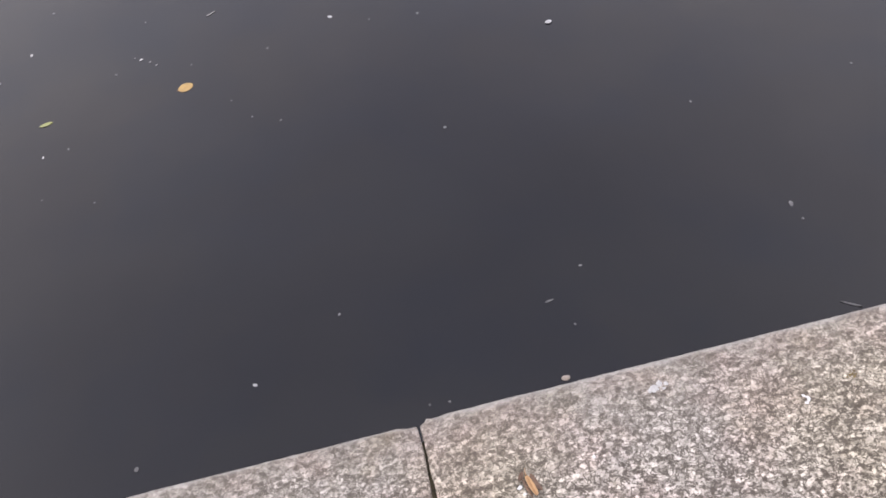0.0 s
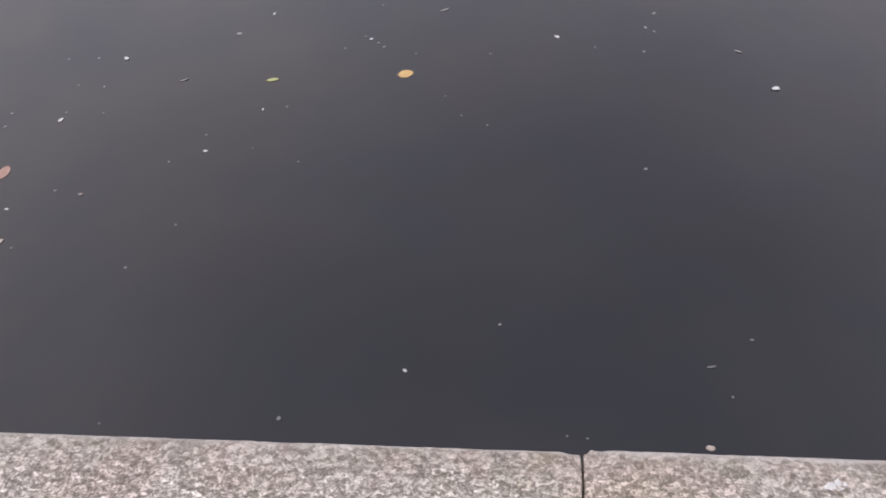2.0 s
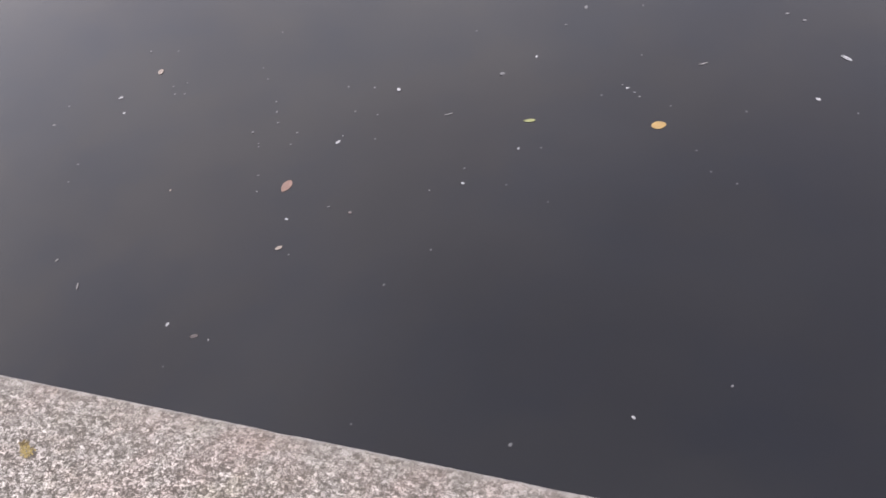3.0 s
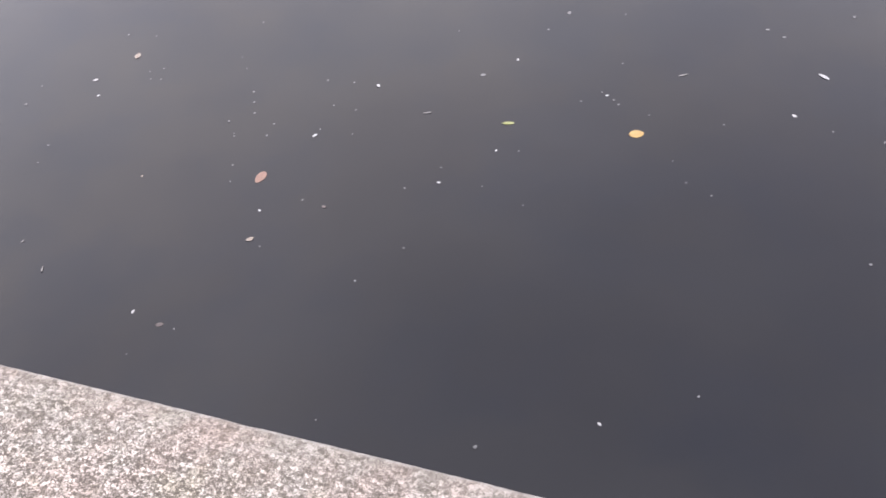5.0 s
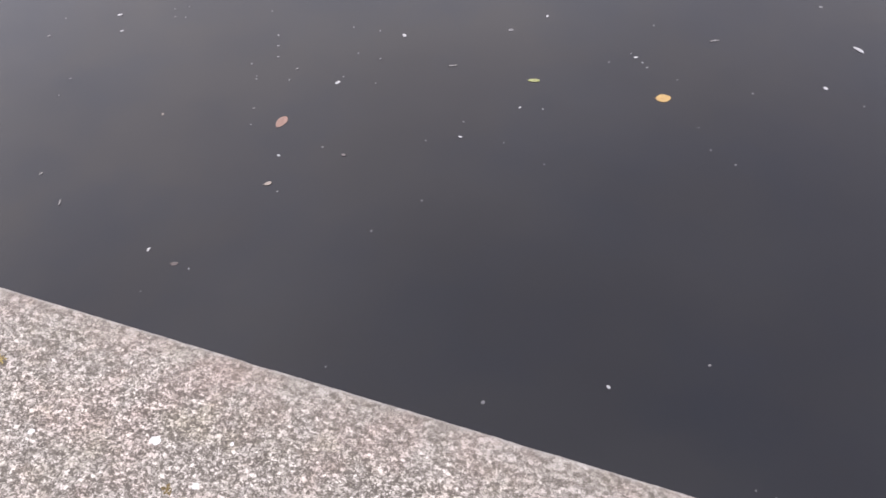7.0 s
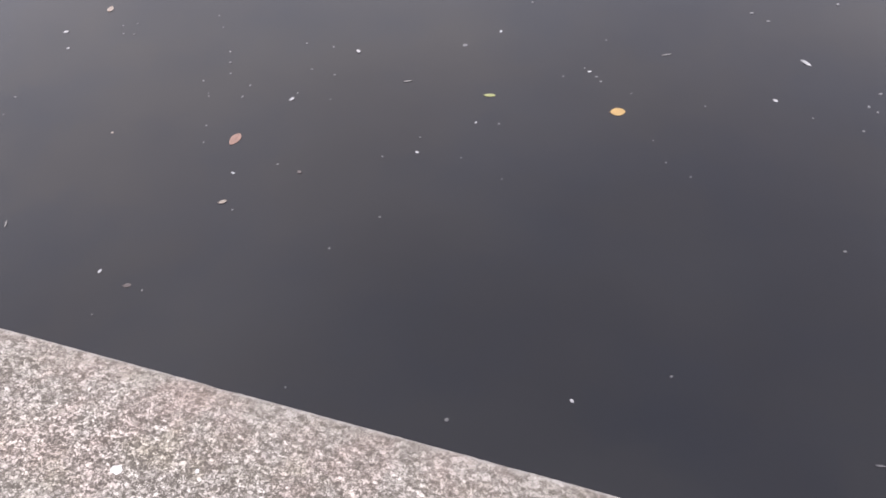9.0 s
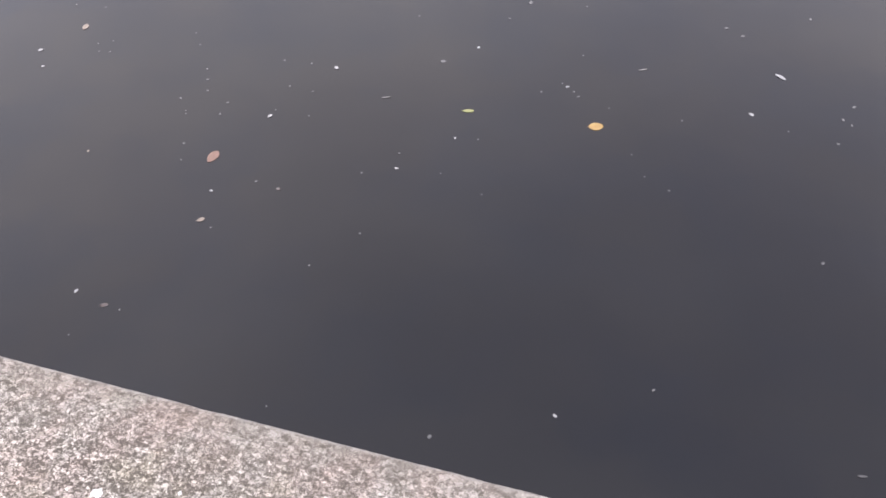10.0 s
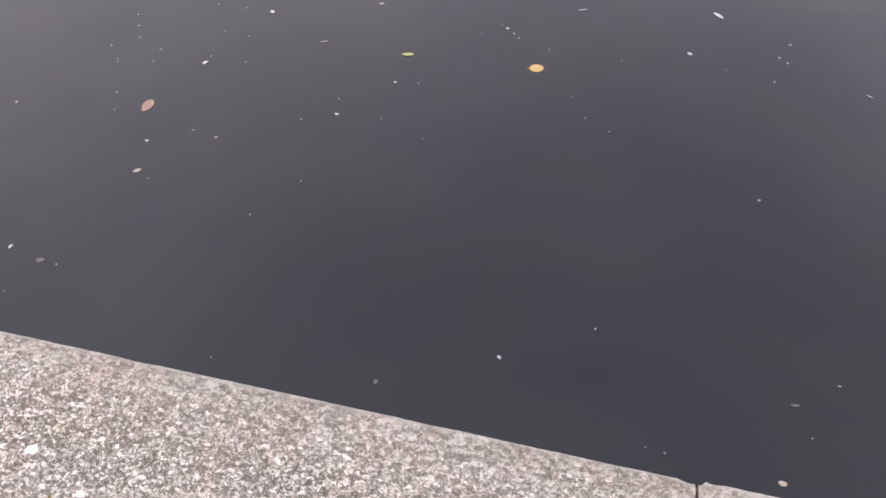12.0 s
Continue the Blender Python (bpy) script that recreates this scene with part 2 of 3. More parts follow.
GRANITE = granite_material()
WATER = water_material()
MORTAR = plain_material("joint_soil", (0.014, 0.011, 0.006), (0.05, 0.04, 0.018), 0.95, 120, 0.003)
PAVING = plain_material("quay_paving", (0.10, 0.092, 0.085), (0.19, 0.175, 0.165), 0.9, 45, 0.002)
SILT = plain_material("pond_silt", (0.02, 0.018, 0.015), (0.045, 0.04, 0.03), 0.95, 8, 0.01)
YELLOW = leaf_material("yellow_leaf", (0.19, 0.115, 0.03), (0.285, 0.185, 0.056))
GREEN = leaf_material("yellow_green_leaf", (0.125, 0.14, 0.042), (0.225, 0.225, 0.09))
RUSSET = leaf_material("russet_leaf", (0.105, 0.057, 0.041), (0.19, 0.106, 0.077))
TAN = leaf_material("tan_leaf", (0.16, 0.085, 0.035), (0.31, 0.185, 0.085))
# brown of the dry leaf's folds, with their shade put into the colour
SHADED = leaf_material("shaded_brown_leaf", (0.04, 0.021, 0.011), (0.1, 0.052, 0.026))
SODDEN = leaf_material("sodden_leaf", (0.035, 0.026, 0.024), (0.065, 0.046, 0.042), 0.4)
FEATHER = plain_material("white_feather", (0.22, 0.22, 0.223), (0.36, 0.36, 0.36), 0.8, 120)
STRAW = leaf_material("straw", (0.095, 0.088, 0.085), (0.16, 0.152, 0.145))
DOWN = plain_material("white_down", (0.17, 0.168, 0.17), (0.3, 0.297, 0.297), 0.9, 160)
PALE = plain_material("pale_fleck", (0.07, 0.068, 0.07), (0.12, 0.118, 0.119), 0.8, 200)
DULL = plain_material("waterlogged_fleck", (0.04, 0.04, 0.042), (0.072, 0.07, 0.072), 0.6, 200)
BUFF = plain_material("buff_fleck", (0.15, 0.122, 0.098), (0.25, 0.212, 0.18), 0.7, 120)
DROPPING = plain_material("chalky_white", (0.3, 0.3, 0.295), (0.47, 0.465, 0.455), 0.9, 140)
WEATHERED = plain_material("weathered_chalk", (0.19, 0.187, 0.18), (0.33, 0.325, 0.315), 0.9, 140)
LICHEN = plain_material("yellow_lichen", (0.12, 0.088, 0.028), (0.24, 0.185, 0.07), 0.95, 150, 0.002)
MOSS = plain_material("dark_moss", (0.05, 0.035, 0.012), (0.12, 0.085, 0.03), 0.95, 180, 0.002)


# ---- helpers for meshes ----
def mesh_from(name, verts, faces, material, smooth=False):
    me = bpy.data.meshes.new(name)
    me.from_pydata([tuple(v) for v in verts], [], faces)
    me.update()
    me.materials.append(material)
    if smooth:
        me.polygons.foreach_set("use_smooth", [True] * len(me.polygons))
    return me


def part(name, me, parent, label="", m=None):
    ob = new(name, me)
    ob.parent = parent
    if m is not None:
        ob.matrix_basis = m
    if label:
        tagged(ob, label)
    return ob


def thing(name, m, label, category, group="", kind=""):
    ob = new(name)
    ob.empty_display_size = 0.05
    ob.matrix_basis = m
    return tagged(ob, label, category, group, kind)


def rough_noise(x, y, z, scale):
    return noise.noise(Vector((x * scale, y * scale, z * scale)))


def box_mesh(name, lo, hi, material):
    x0, y0, z0 = lo
    x1, y1, z1 = hi
    v = [(x0, y0, z0), (x1, y0, z0), (x1, y1, z0), (x0, y1, z0), (x0, y0, z1), (x1, y0, z1), (x1, y1, z1), (x0, y1, z1)]
    f = [(3, 2, 1, 0), (4, 5, 6, 7), (0, 1, 5, 4), (1, 2, 6, 5), (2, 3, 7, 6), (3, 0, 4, 7)]
    return mesh_from(name, v, f, material)


# ---- water, bed, quay ----
DEPTH, THICK = 0.75, 0.34


def water_sheet():
    """One sheet: fine beside the quay, coarser to the horizon."""
    xs = [-900, -300, -100, -40, -16] + [x * 2.0 for x in range(-4, 5)] + [16, 40, 100, 300, 900]
    ys = [-0.08, 1, 2, 3, 4, 5, 6, 8, 12, 20, 40, 100, 300, 900]
    verts = [(x, y, 0) for y in ys for x in xs]
    w = len(xs)
    faces = [(j * w + i, j * w + i + 1, (j + 1) * w + i + 1, (j + 1) * w + i) for j in range(len(ys) - 1) for i in range(w - 1)]
    return mesh_from("water", verts, faces, WATER)


tagged(new("water", water_sheet()), "still dark grey pond water mirroring an overcast sky", "water", kind="structure")
tagged(new("ground", box_mesh("ground", (-900, -0.1, -2.2), (900, 900, -2.0), SILT)), "dark silty bed under the pond water", "ground", kind="structure")
tagged(new("pavement", box_mesh("pavement", (-900, -900, -2.2), (900, -DEPTH - 0.003, TOP - 0.006), PAVING)),
       "plain grey paved quay behind the granite coping", "pavement", kind="structure")
tagged(new("wall_quay", box_mesh("wall_quay", (-900, -DEPTH - 0.001, -2.1), (900, -0.07, TOP - THICK - 0.004), GRANITE)),
       "granite quay wall standing in the water under the coping", "wall", kind="structure")


def coping_stone(x0, x1, front0, front1, seed, fine=0.012, chips=()):
    """A long granite block with a dressed top, a worn rounded front edge and softened ends.
    chips: (x, half width, depth) of pieces broken off the front edge."""
    length = x1 - x0
    xs, x = [0.0, 0.0015, 0.004, 0.008, 0.014, 0.022], 0.022
    while x < length - 0.034:
        x += fine
        xs.append(x)
    xs += [length - 0.014, length - 0.008, length - 0.004, length - 0.0015, length]
    arc = [(i * math.pi / 16) for i in range(9)]
    tops = [DEPTH * (1 - (i / 30) ** 0.8) for i in range(30)]
    verts, ring = [], 0
    for s in xs:
        x = x0 + s
        front = front0 + (front1 - front0) * s / length
        front += 0.0007 * rough_noise(x, seed, 0, 9) + 0.0007 * rough_noise(x, seed, 3, 45)
        radius = 0.012 + 0.003 * rough_noise(x, seed, 7, 12) + 0.002 * rough_noise(x, seed, 1, 60)
        drop = 0.0
        for cx, half, deep in chips:
            k = max(0.0, 1 - abs(x - cx) / half) ** 0.5
            front -= deep * k * (1 + 0.3 * rough_noise(x, seed, 5, 90))
            radius += deep * 0.6 * k
        edge = min(s, length - s)
        r_end = 0.005
        if edge < r_end:                                    # the ends are rounded over
            k = r_end - math.sqrt(max(0.0, r_end ** 2 - (r_end - edge) ** 2))
            front -= k
            drop = k * 0.7
        prof = [(-DEPTH, TOP - THICK), (-DEPTH, TOP - 0.006 - drop)]
        for d in tops[1:]:
            y = front - radius - (d / DEPTH) * (DEPTH + front - radius - 0.006)
            z = TOP - drop + 0.0012 * rough_noise(x, y, seed, 14) + 0.0008 * rough_noise(x, y, seed, 70)
            prof.append((y, z))
        for a in arc:
            prof.append((front - radius + radius * math.sin(a), TOP - drop - radius + radius * math.cos(a)
                         + 0.0008 * rough_noise(x, a, seed, 40)))
        prof += [(front, TOP - 0.12), (front - 0.004, TOP - THICK)]
        ring = len(prof)
        for y, z in prof:
            ragged = 0.0021 * rough_noise(0, y, 0, 38) + 0.0008 * rough_noise(0, y, 4, 110) + 0.0022 * rough_noise(0, y, 11, 17) + 0.0011 * rough_noise(seed, y, 9, 60)
            if s > length - 0.03 and seed == 1.0:           # this stone is broken away along the back of the joint
                ragged -= 0.006 * min(1.0, max(0.0, (-y - 0.09) / 0.05)) * (1 + rough_noise(0, y, 8, 30))
            verts.append((x + (ragged if edge < 0.03 else 0.0), y, z))
    n = len(xs)
    faces = [(i * ring + j, i * ring + (j + 1) % ring, (i + 1) * ring + (j + 1) % ring, (i + 1) * ring + j)
             for i in range(n - 1) for j in range(ring)]
    faces += [tuple(range(ring - 1, -1, -1)), tuple((n - 1) * ring + j for j in range(ring))]
    faces = [tuple(reversed(f)) for f in faces]
    return mesh_from("coping_stone", verts, faces, GRANITE, True)


JOINT = 0.226
stones = [
    (-2.75, JOINT - 0.0022, 0.006, 0.005, 1.0, 0.012, ((0.214, 0.022, 0.004), (-0.9, 0.04, 0.002))),
    (JOINT + 0.0022, 2.9, 0.011, 0.004, 2.0, 0.012, ((0.2325, 0.009, 0.007), (0.256, 0.013, 0.003))),
    (-5.75, -2.76, 0.0, 0.0, 3.0, 0.06, ()),
    (2.91, 5.9, 0.004, 0.0, 4.0, 0.06, ()),
]
for x0, x1, f0, f1, seed, fine, chips in stones:
    tagged(new("coping_stone", coping_stone(x0, x1, f0, f1, seed, fine, chips)),
           "long speckled grey-pink granite coping stone with a worn edge", "coping stone", "coping stones along the quay")
far_stone = tagged(new("coping_stone", coping_stone(0, 2.99, 0.003, 0.003, 5.0, 0.1)), "long speckled grey-pink granite coping stone with a worn edge",
                   "coping stone", "coping stones along the quay")
far_stone.matrix_basis = pose(5.91, 0, 0)
for k in range(1, 7):
    copy_thing(far_stone, pose(5.91 + 3 * k, 0, 0))
for k in range(7):
    copy_thing(far_stone, pose(-8.755 - 3 * k, 0, 0))


def joint_fill(x):
    """Dark soil packed into a joint, sunk below the top and ragged."""
    verts, faces = [], []
    n = 60
    for i in range(n + 1):
        y = -DEPTH + 0.02 + i * (DEPTH - 0.05) / n
        z = TOP - 0.010 + 0.007 * rough_noise(x, y, 0, 40)
        verts += [(x - 0.012, y, TOP - 0.2), (x - 0.012, y, z), (x + 0.012, y, z + 0.002 * rough_noise(x, y, 2, 60)), (x + 0.012, y, TOP - 0.2)]
    for i in range(n):
        for j in range(4):
            faces.append((i * 4 + j, i * 4 + (j + 1) % 4, i * 4 + 4 + (j + 1) % 4, i * 4 + 4 + j))
    faces += [(3, 2, 1, 0), (n * 4, n * 4 + 1, n * 4 + 2, n * 4 + 3)]
    return mesh_from("joint_filling", verts, faces, MORTAR)


tagged(new("joint_filling", joint_fill(JOINT)), "dark earth packed in the joint between two coping stones", "joint filling", kind="structure")


# ---- leaves ----
def blade_mesh(name, length, width, material, curl=0.0, fold=0.0, wave=0.0, tip=1.0, seed=0.0, thick=0.0007, blunt=0.58):
    """A leaf blade: pointed outline along x, folded at the midrib, curled along its length, with thickness."""
    n, m = 18, 6
    top = []
    for i in range(n + 1):
        u = i / n
        w = width * 0.5 * max(0.0, math.sin(math.pi * u ** tip)) ** blunt * (1 + 0.07 * rough_noise(u, seed, 0, 11))
        for j in range(-m, m + 1):
            s = j / m
            x = (u - 0.5) * length
            y = s * w
            z = fold * abs(s) * w + curl * ((u - 0.5) ** 2) * length + wave * length * rough_noise(u, s, seed, 3.0)
            top.append((x, y, z))
    row = 2 * m + 1
    k = len(top)
    verts = top + [(x, y, z - thick) for x, y, z in top]
    faces = []
    for i in range(n):
        for j in range(row - 1):
            a, b, c, d = i * row + j, (i + 1) * row + j, (i + 1) * row + j + 1, i * row + j + 1
            faces += [(a, b, c, d), (k + d, k + c, k + b, k + a)]
        a, b = i * row, (i + 1) * row
        faces.append((a, k + a, k + b, b))
        a, b = i * row + row - 1, (i + 1) * row + row - 1
        faces.append((b, k + b, k + a, a))
    return mesh_from(name, verts, faces, material, True)


def rod_mesh(name, points, radius, material, taper=0.5):
    """A thin tapering rod through a few points."""
    verts, faces = [], []
    n = len(points)
    for i, p in enumerate(points):
        r = radius * (1 - taper * i / (n - 1))
        for j in range(6):
            a = j * math.pi / 3
            verts.append((p[0], p[1] + r * math.cos(a), p[2] + r * math.sin(a)))
    for i in range(n - 1):
        for j in range(6):
            faces.append((i * 6 + j, i * 6 + (j + 1) % 6, i * 6 + 6 + (j + 1) % 6, i * 6 + 6 + j))
    faces += [tuple(range(5, -1, -1)), tuple((n - 1) * 6 + j for j in range(6))]
    return mesh_from(name, verts, faces, material, True)


def leaf(m, label, length, width, material, rib, curl=0.1, fold=0.1, wave=0.02, tip=1.0, seed=0.0, stalk=0.012):
    ob = thing("leaf", m, label, "leaf", "leaves on the water" if m.translation.z < 1 else "")
    part("blade", blade_mesh("blade", length, width, material, curl, fold, wave, tip, seed), ob)
    pts = []
    for i in range(9):
        u = i / 8
        pts.append(((u - 0.5) * length * 0.96, 0.0, curl * ((u - 0.5) ** 2) * length + wave * length * rough_noise(u, 0, seed, 3.0) + 0.0004))
    part("midrib", rod_mesh("midrib", pts, 0.0009, rib), ob)
    s0 = pts[0]
    part("stalk", rod_mesh("stalk", [s0, (s0[0] - stalk * 0.5, 0.001, s0[2] + 0.001), (s0[0] - stalk, 0.002, s0[2] + 0.001)], 0.0009, rib, 0.2), ob)
    return ob


leaf(pose(-0.417, 2.622, 0.0014, 0, 0, 20), "bright yellow oval autumn leaf floating flat on the water", 0.073, 0.054, YELLOW, TAN, 0.02, 0.03, 0.008, 0.95, 1.0, 0.01)
leaf(pose(-1.05, 2.575, 0.0016, 0, 0, 14), "narrow yellow-green leaf floating on the water", 0.06, 0.021, GREEN, GREEN, 0.04, 0.12, 0.01, 1.0, 2.0, 0.006)
leaf(pose(-2.15, 1.95, 0.0014, 0, 0, 82), "reddish brown oval leaf lying on the water", 0.085, 0.05, RUSSET, RUSSET, 0.02, 0.03, 0.008, 1.15, 3.0, 0.006)
leaf(pose(-3.297, 2.716, 0.0016, 0, 0, 100), "small pale russet leaf floating on the water", 0.05, 0.034, BUFF, RUSSET, 0.08, 0.08, 0.03, 1.0, 4.0, 0.006)

leaf(pose(-2.205, 1.015, 0.0012, 0, 0, 24), "small sodden brown leaf lying in the water", 0.036, 0.021, SODDEN, SODDEN, 0.05, 0.05, 0.03, 0.9, 5.0, 0.006)
leaf(pose(-2.025, 1.56, 0.0015, 0, 0, 38), "small buff dead leaf with curled tips floating on the water", 0.038, 0.021, BUFF, BUFF, 0.12, 0.15, 0.03, 1.1, 8.0, 0.005)


# ---- a dry curled leaf on the coping ----
def dry_leaf():
    ob = thing("dry_leaf", pose(0.38, -0.158, TOP + 0.004, 0, 0, -76), "curled dry tan leaf with dark brown shaded folds lying on the granite coping", "leaf")
    part("blade", blade_mesh("blade", 0.038, 0.0095, TAN, 0.3, 0.8, 0.03, 1.0, 6.0, 0.0007, 0.25), ob, "", pose(0, 0, 0.002, 10, 0, 0))
    # the dark folds carry the leaf's shade in their colour
    part("folded_edge", blade_mesh("folded_edge", 0.034, 0.013, SHADED, 0.3, -0.3, 0.06, 1.0, 7.0), ob, "dark brown shaded folded edge", pose(-0.002, 0.0085, 0.001, -20, 0, 4))
    part("rolled_rim", blade_mesh("rolled_rim", 0.04, 0.006, SHADED, 0.3, -0.3, 0.06, 1.0, 9.0), ob, "dark shaded rolled rim", pose(-0.001, -0.008, 0.001, 10, 0, 0))
    part("torn_lobe", blade_mesh("torn_lobe", 0.018, 0.008, SHADED, 0.5, 0.3, 0.08, 1.0, 8.0), ob, "dark shaded torn lobe", pose(-0.022, -0.008, 0.001, 0, 10, -50))
    part("stalk", rod_mesh("stalk", [(-0.02, 0, 0.004), (-0.026, 0.002, 0.003), (-0.032, 0.005, 0.001)], 0.0009, TAN), ob)


dry_leaf()


# ---- feathers ----
def feather(m, length, width, label):
    ob = thing("feather", m, label, "feather")
    n = 16
    for side in (-1, 1):
        vane_v, vane_f = [], []
        for i in range(n + 1):
            u = i / n
            w = width * 0.5 * (math.sin(math.pi * min(1, u * 0.92 + 0.06)) ** 0.6) * (1 + 0.15 * rough_noise(u, side, 0, 14))
            z = 0.002 * math.sin(math.pi * u)
            for q in (0.0, 0.5, 1.0):
                vane_v.append(((u - 0.5) * length + q * w * 0.4, side * q * w, z + 0.001 * q * q))
        k = len(vane_v)
        vane_v += [(x, y, z - 0.0006) for x, y, z in vane_v]
        for i in range(n):
            for j in range(2):
                a = i * 3 + j
                vane_f += [(a, a + 3, a + 4, a + 1), (k + a + 1, k + a + 4, k + a + 3, k + a)]
            a = i * 3 + 2
            vane_f.append((a, a + 3, k + a + 3, k + a))
        part("vane", mesh_from("vane", vane_v, vane_f, FEATHER, True), ob)
    part("shaft", rod_mesh("shaft", [((u / 8 - 0.55) * length, 0, 0.002 * math.sin(math.pi * u / 8) + 0.0005) for u in range(9)], 0.0011, PALE), ob)
    return ob


feather(pose(0.42, 3.225, 0.001, 0, 0, -34), 0.062, 0.019, "small white body feather floating on the water")
feather(pose(1.280, 2.530, 0.003, 0, 0, 10), 0.034, 0.022, "tuft of white down floating on the water")


# ---- flecks of debris on the water ----
def flake_mesh(name, material, seed, stretch):
    """A small irregular curled flake, about one unit across."""
    n = 11
    verts = [(0, 0, 0.2)]
    for r, z in ((0.3, 0.17), (0.5, 0.0)):
        for i in range(n):
            a = 2 * math.pi * i / n
            k = r * (1 + 0.28 * rough_noise(math.cos(a), math.sin(a), seed, 1.3))
            verts.append((k * stretch * math.cos(a), k * math.sin(a), z + 0.05 * rough_noise(math.cos(a), seed, math.sin(a), 2)))
    verts += [(x * 0.9, y * 0.9, -0.06) for x, y, z in verts[1 + n:1 + 2 * n]]
    faces = []
    for i in range(n):
        j = (i + 1) % n
        faces += [(0, 1 + i, 1 + j), (1 + i, 1 + n + i, 1 + n + j, 1 + j), (1 + n + i, 1 + 2 * n + i, 1 + 2 * n + j, 1 + n + j)]
    faces.append(tuple(1 + 2 * n + i for i in range(n - 1, -1, -1)))
    return mesh_from(name, verts, faces, material, True)


def scatter(rows, material, stretch, name, label, category, group, rng):
    kinds = [flake_mesh(name, material, 3.1 * k + stretch, stretch) for k in range(5)]
    for x, y, mm in rows:
        ob = new(name, kinds[rng.randrange(5)])
        s = mm / 1400 * rng.uniform(0.85, 1.1)
        ob.matrix_basis = pose(x, y, 0.06 * s + 0.0005, rng.uniform(-6, 6), rng.uniform(-6, 6), rng.uniform(0, 180)) @ Matrix.Diagonal((s, s, s * rng.uniform(0.14, 0.3), 1))
        tagged(ob, label, category, group)


WHITE_FLECKS = [
    (-0.28, 1.00, 15), (-2.36, 1.05, 23), (-2.06, 1.74, 16), (-1.27, 2.10, 16), (-2.00, 2.29, 29), (-3.34, 2.35, 21), (-1.06, 2.37, 16),
    (-3.43, 2.47, 25), (-1.81, 2.73, 27), (-0.61, 2.88, 20), (0.30, 2.90, 21), (-1.13, 3.08, 18),
]
PALE_FLECKS = [
    (-2.13, 1.01, 12), (0.98, 1.17, 15), (0.06, 1.21, 13), (1.85, 1.22, 26), (-1.45, 1.44, 12), (-1.96, 1.53, 10), (-1.88, 1.85, 13),
    (1.70, 1.85, 14), (-2.29, 1.89, 11), (-3.39, 1.93, 15), (-2.33, 2.00, 14), (-1.42, 2.03, 13), (-2.42, 2.20, 11), (-3.72, 2.20, 19),
    (-2.25, 2.24, 14), (-2.50, 2.30, 18), (-2.25, 2.33, 15),
]
PALE_FLECKS_FAR = [
    (-1.99, 2.34, 12), (-2.39, 2.39, 14), (-0.95, 2.39, 11), (-2.43, 2.47, 15), (-3.05, 2.55, 15), (-2.47, 2.55, 15), (-2.10, 2.72, 12),
    (-1.95, 2.73, 15), (-0.54, 2.82, 14), (-0.57, 2.85, 14), (-3.46, 2.89, 19), (-1.28, 2.92, 30), (0.77, 2.94, 16), (0.73, 2.97, 17),
    (0.78, 3.08, 17), (0.21, 3.52, 20), (-0.95, 3.54, 29), (0.12, 3.57, 21), (0.55, 3.76, 22), (1.00, 4.02, 22),
]
DULL_FLECKS = [
    (-2.27, 0.84, 10), (-0.71, 0.79, 22), (0.30, 0.758, 13), (0.37, 0.752, 12), (-1.35, 0.747, 13), (0.88, 0.93, 14), (1.86, 1.14, 17), (-1.30, 1.67, 15), (-3.37, 1.80, 12), (2.44, 1.86, 17), (-0.84, 2.04, 13),
    (-1.06, 2.12, 11), (-1.29, 2.20, 14), (-2.43, 2.22, 14), (-0.02, 2.28, 15), (-1.81, 2.34, 11), (-0.14, 2.34, 13), (-3.72, 2.36, 16),
    (-0.22, 2.47, 11), (-1.86, 2.52, 15), (-1.99, 2.53, 15), (0.66, 2.02, 22),
]
DULL_FLECKS_FAR = [
    (-3.11, 2.54, 15), (-3.15, 2.60, 16), (-3.08, 2.64, 16), (-2.60, 2.73, 15), (-0.38, 2.77, 14), (-0.02, 2.77, 13), (0.71, 2.79, 19),
    (-0.73, 2.81, 14), (0.48, 2.82, 13), (-2.67, 2.82, 13), (-0.64, 2.90, 14), (-3.28, 2.91, 13), (-2.69, 3.15, 16), (-0.58, 3.15, 15),
    (-1.52, 3.27, 14), (-1.03, 3.37, 19), (-0.64, 3.58, 16),
]
BUFF_FLECKS = [(0.78, 0.73, 34), (-2.76, 1.83, 13)]
SODDEN_FLECKS = [(-1.76, 1.83, 22)]
STRAWS = [(-2.92, 1.17, 42, 110), (-3.12, 1.30, 22, 60), (-1.48, 2.57, 46, 24), (1.15, 2.79, 37, -30), (-0.26, 3.11, 51, 28)]

rng = random.Random(7)
scatter(WHITE_FLECKS, DOWN, 1.7, "white_fleck", "tiny bright white fleck of down floating on the water", "fleck", "white flecks on the water", rng)
scatter(PALE_FLECKS + PALE_FLECKS_FAR, PALE, 1.5, "pale_fleck", "tiny pale grey fleck floating on the water", "fleck", "pale flecks on the water", rng)
scatter(DULL_FLECKS + DULL_FLECKS_FAR, DULL, 1.1, "dull_fleck", "tiny dull waterlogged fleck barely showing on the water", "fleck", "dull flecks on the water", rng)
scatter(BUFF_FLECKS, BUFF, 1.5, "buff_fleck", "buff scrap of dead leaf floating on the water", "leaf scrap", "leaf scraps on the water", rng)
scatter(SODDEN_FLECKS, SODDEN, 1.4, "sodden_scrap", "brown sodden scrap of leaf in the water", "leaf scrap", "leaf scraps on the water", rng)


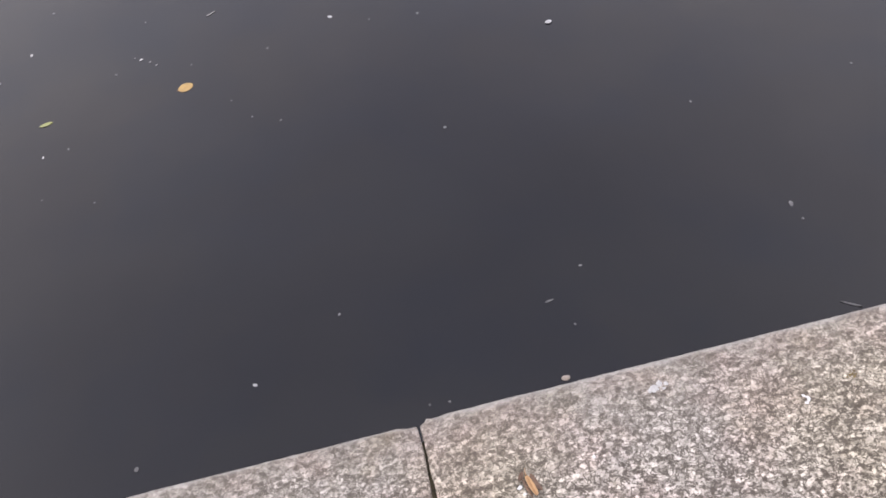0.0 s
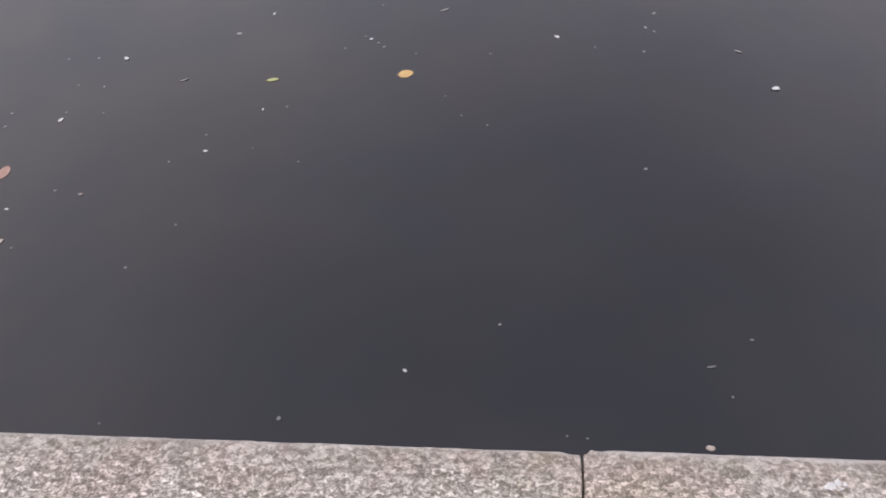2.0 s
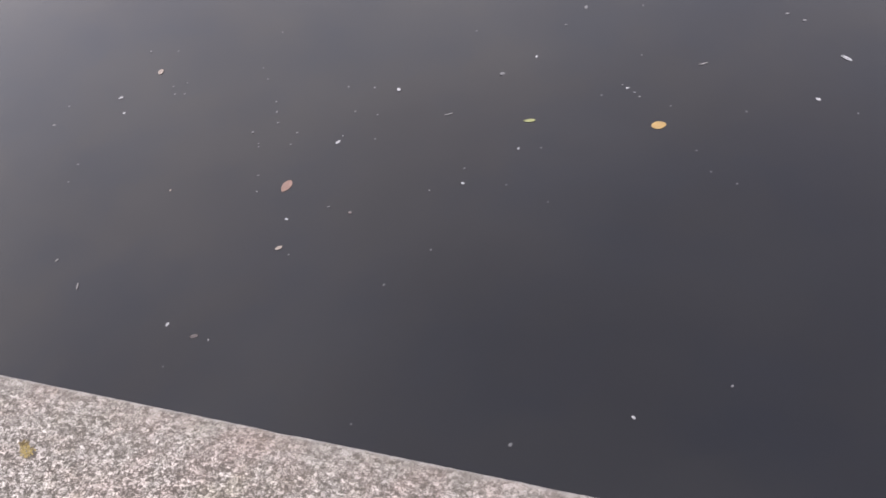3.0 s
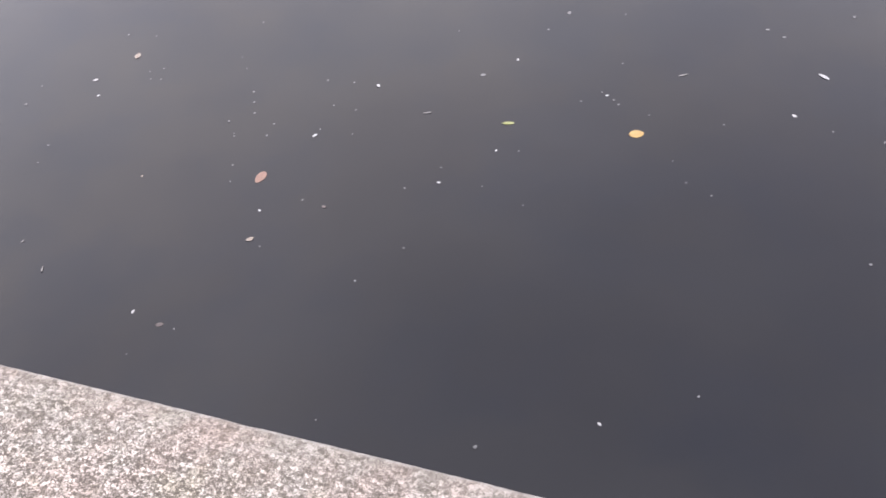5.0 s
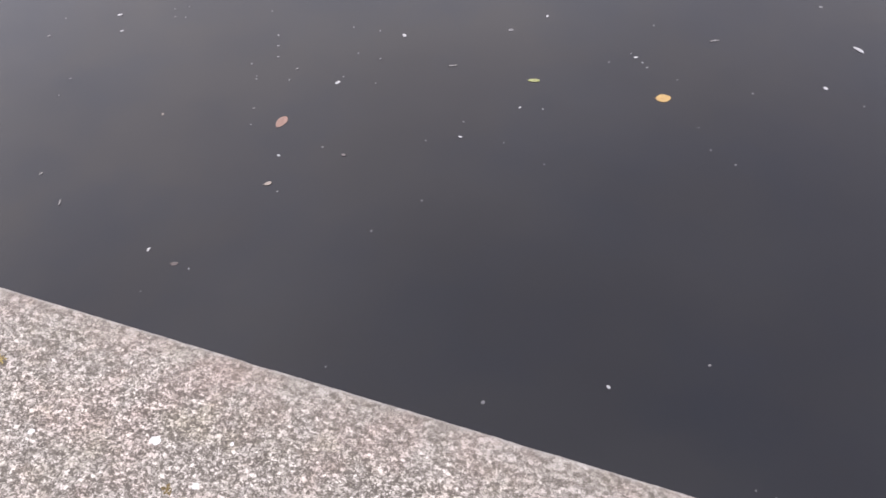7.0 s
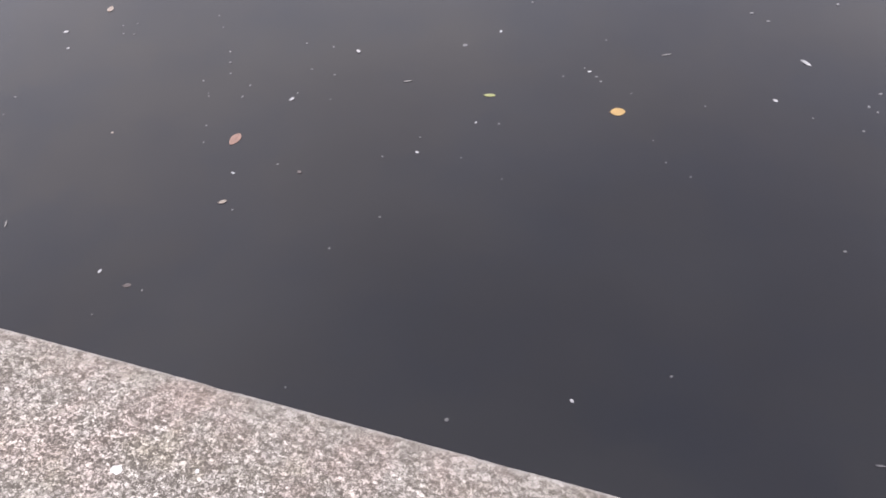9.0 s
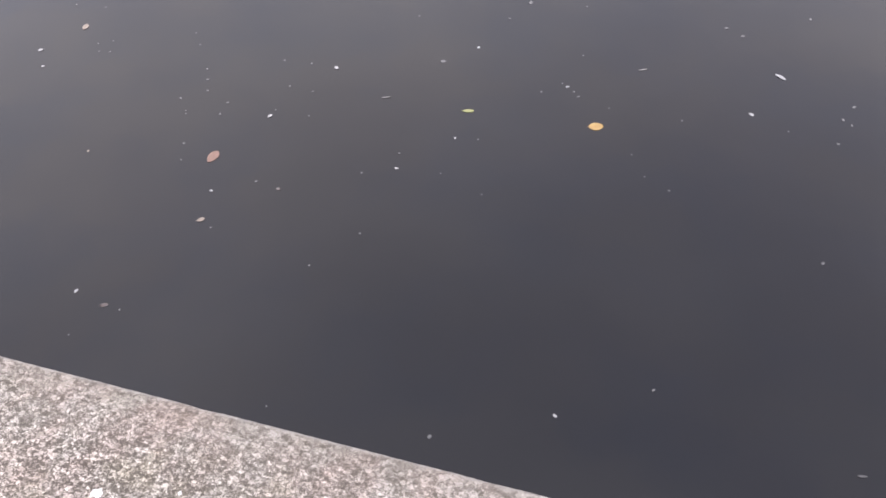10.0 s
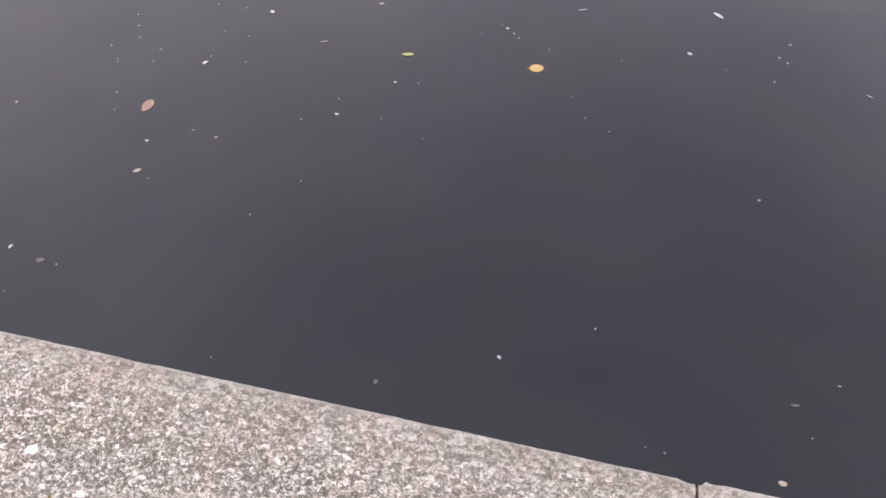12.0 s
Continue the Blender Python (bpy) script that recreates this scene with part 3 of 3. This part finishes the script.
def straw(x, y, mm, turn, material=STRAW, label="thin pale blade of dead grass floating on the water"):
    length = mm / 1000
    ob = tagged(new("straw", blade_mesh("straw", length, 0.009, material, 0.1, 0.15, 0.03, 1.0, x)), label, "straw", "straws on the water")
    ob.matrix_basis = pose(x, y, 0.002, 0, 0, turn)


for row in STRAWS:
    straw(*row)
for x, y, mm, turn in ((0.82, 1.05, 38, 10), (1.845, 0.738, 78, -34)):
    straw(x, y, mm, turn, DULL, "dull sodden blade of grass barely showing on the water")


# ---- marks and crumbs on the coping ----
def splat_mesh(name, size, seed, material, hollow=False, stretch=1.0):
    """A dried chalky splash: a low lumpy disc with a ragged rim, or a broken ring."""
    n = 28
    verts, faces = [], []
    rows = ((0.0, 0.6), (0.45, 1.0), (0.8, 0.8), (1.0, 0.05)) if not hollow else ((0.5, 0.05), (0.62, 1.0), (0.85, 0.9), (1.0, 0.05))
    for r, h in rows:
        for i in range(n):
            a = 2 * math.pi * i / n * (0.6 if hollow else 1)
            k = r * size * 0.5 * (1 + 0.4 * rough_noise(math.cos(a), math.sin(a), seed, 1.6) + 0.2 * rough_noise(math.cos(a), math.sin(a), seed, 4.5))
            verts.append((k * stretch * math.cos(a), k * math.sin(a), h * 0.0012 * (1 + 0.5 * rough_noise(math.cos(a) * r, math.sin(a) * r, seed, 5))))
    for k in range(3):
        for i in range(n - 1 if hollow else n):
            j = (i + 1) % n
            faces.append((k * n + i, k * n + n + i, k * n + n + j, k * n + j))
    if not hollow:
        faces.append(tuple(range(n)))
    return mesh_from(name, verts, faces, material, True)


SPLASHES = [(0.632, -0.044, 0.012, 1.7, 10), (0.643, -0.037, 0.009, 1.4, 60), (0.655, -0.04, 0.007, 1.2, 70), (0.624, -0.047, 0.006, 1.6, 20), (0.648, -0.048, 0.005, 1.3, 0), (0.195, -0.148, 0.013, 1.0, 40),
            (-1.015, -0.224, 0.021, 1.1, 30), (-0.86, -0.181, 0.008, 1.0, 0), (-0.886, -0.285, 0.012, 1.2, 15), (-1.277, -0.29, 0.011, 1.3, 50),
            (0.493, -0.135, 0.006, 1.0, 0), (0.361, -0.154, 0.007, 1.3, 30), (0.366, -0.166, 0.005, 1.0, 0)]
for k, (x, y, size, stretch, turn) in enumerate(SPLASHES):
    ob = tagged(new("bird_dropping", splat_mesh("bird_dropping", size, k * 1.7, WEATHERED if k < 5 else DROPPING, False, stretch)),
                "dried chalky white dropping on the granite coping", "dropping", "white splashes on the coping")
    ob.matrix_basis = pose(x, y, TOP + 0.0006, 0, 0, turn)
ob = tagged(new("bird_dropping", splat_mesh("bird_dropping", 0.017, 9.3, DROPPING, True)), "broken ring of dried white dropping on the granite coping", "dropping", "white splashes on the coping")
ob.matrix_basis = pose(0.864, -0.13, TOP + 0.0006, 0, 0, -108)


def crumb_patch(m, label, material, count, spread, size, seed, name):
    """A crust of many small crumbs grown on the stone, as one mesh."""
    r = random.Random(seed)
    verts, faces = [], []
    for _ in range(count):
        a, d = r.uniform(0, 2 * math.pi), spread * math.sqrt(r.random()) * r.uniform(0.5, 1)
        cx, cy, s = d * math.cos(a) * 1.4, d * math.sin(a), size * r.uniform(0.4, 1.2)
        k = len(verts)
        for i in range(6):
            q = i * math.pi / 3 + r.uniform(-0.3, 0.3)
            verts.append((cx + s * math.cos(q), cy + s * math.sin(q), 0))
        for i in range(6):
            q = i * math.pi / 3 + r.uniform(-0.3, 0.3)
            verts.append((cx + 0.6 * s * math.cos(q), cy + 0.6 * s * math.sin(q), s * r.uniform(0.3, 0.6)))
        for i in range(6):
            j = (i + 1) % 6
            faces.append((k + i, k + j, k + 6 + j, k + 6 + i))
        faces.append(tuple(k + 6 + i for i in range(6)))
    ob = tagged(new(name, mesh_from(name, verts, faces, material, True)), label, "lichen", kind="stuff")
    ob.matrix_basis = m
    return ob


crumb_patch(pose(-1.462, -0.165, TOP + 0.0004, 0, 0, -12), "yellow crust of lichen on the granite coping", LICHEN, 110, 0.016, 0.0026, 1, "lichen")
crumb_patch(pose(-1.478, -0.149, TOP + 0.0004), "dark brown tuft of dry moss on the granite coping", MOSS, 60, 0.011, 0.0026, 2, "moss")
crumb_patch(pose(0.958, -0.11, TOP + 0.0004, 0, 0, 15), "dark moss in a chip of the granite coping", MOSS, 40, 0.009, 0.0022, 4, "moss")
crumb_patch(pose(-0.938, -0.308, TOP + 0.0004), "orange-brown moss crumbs on the granite coping", MOSS, 40, 0.014, 0.0025, 3, "moss")
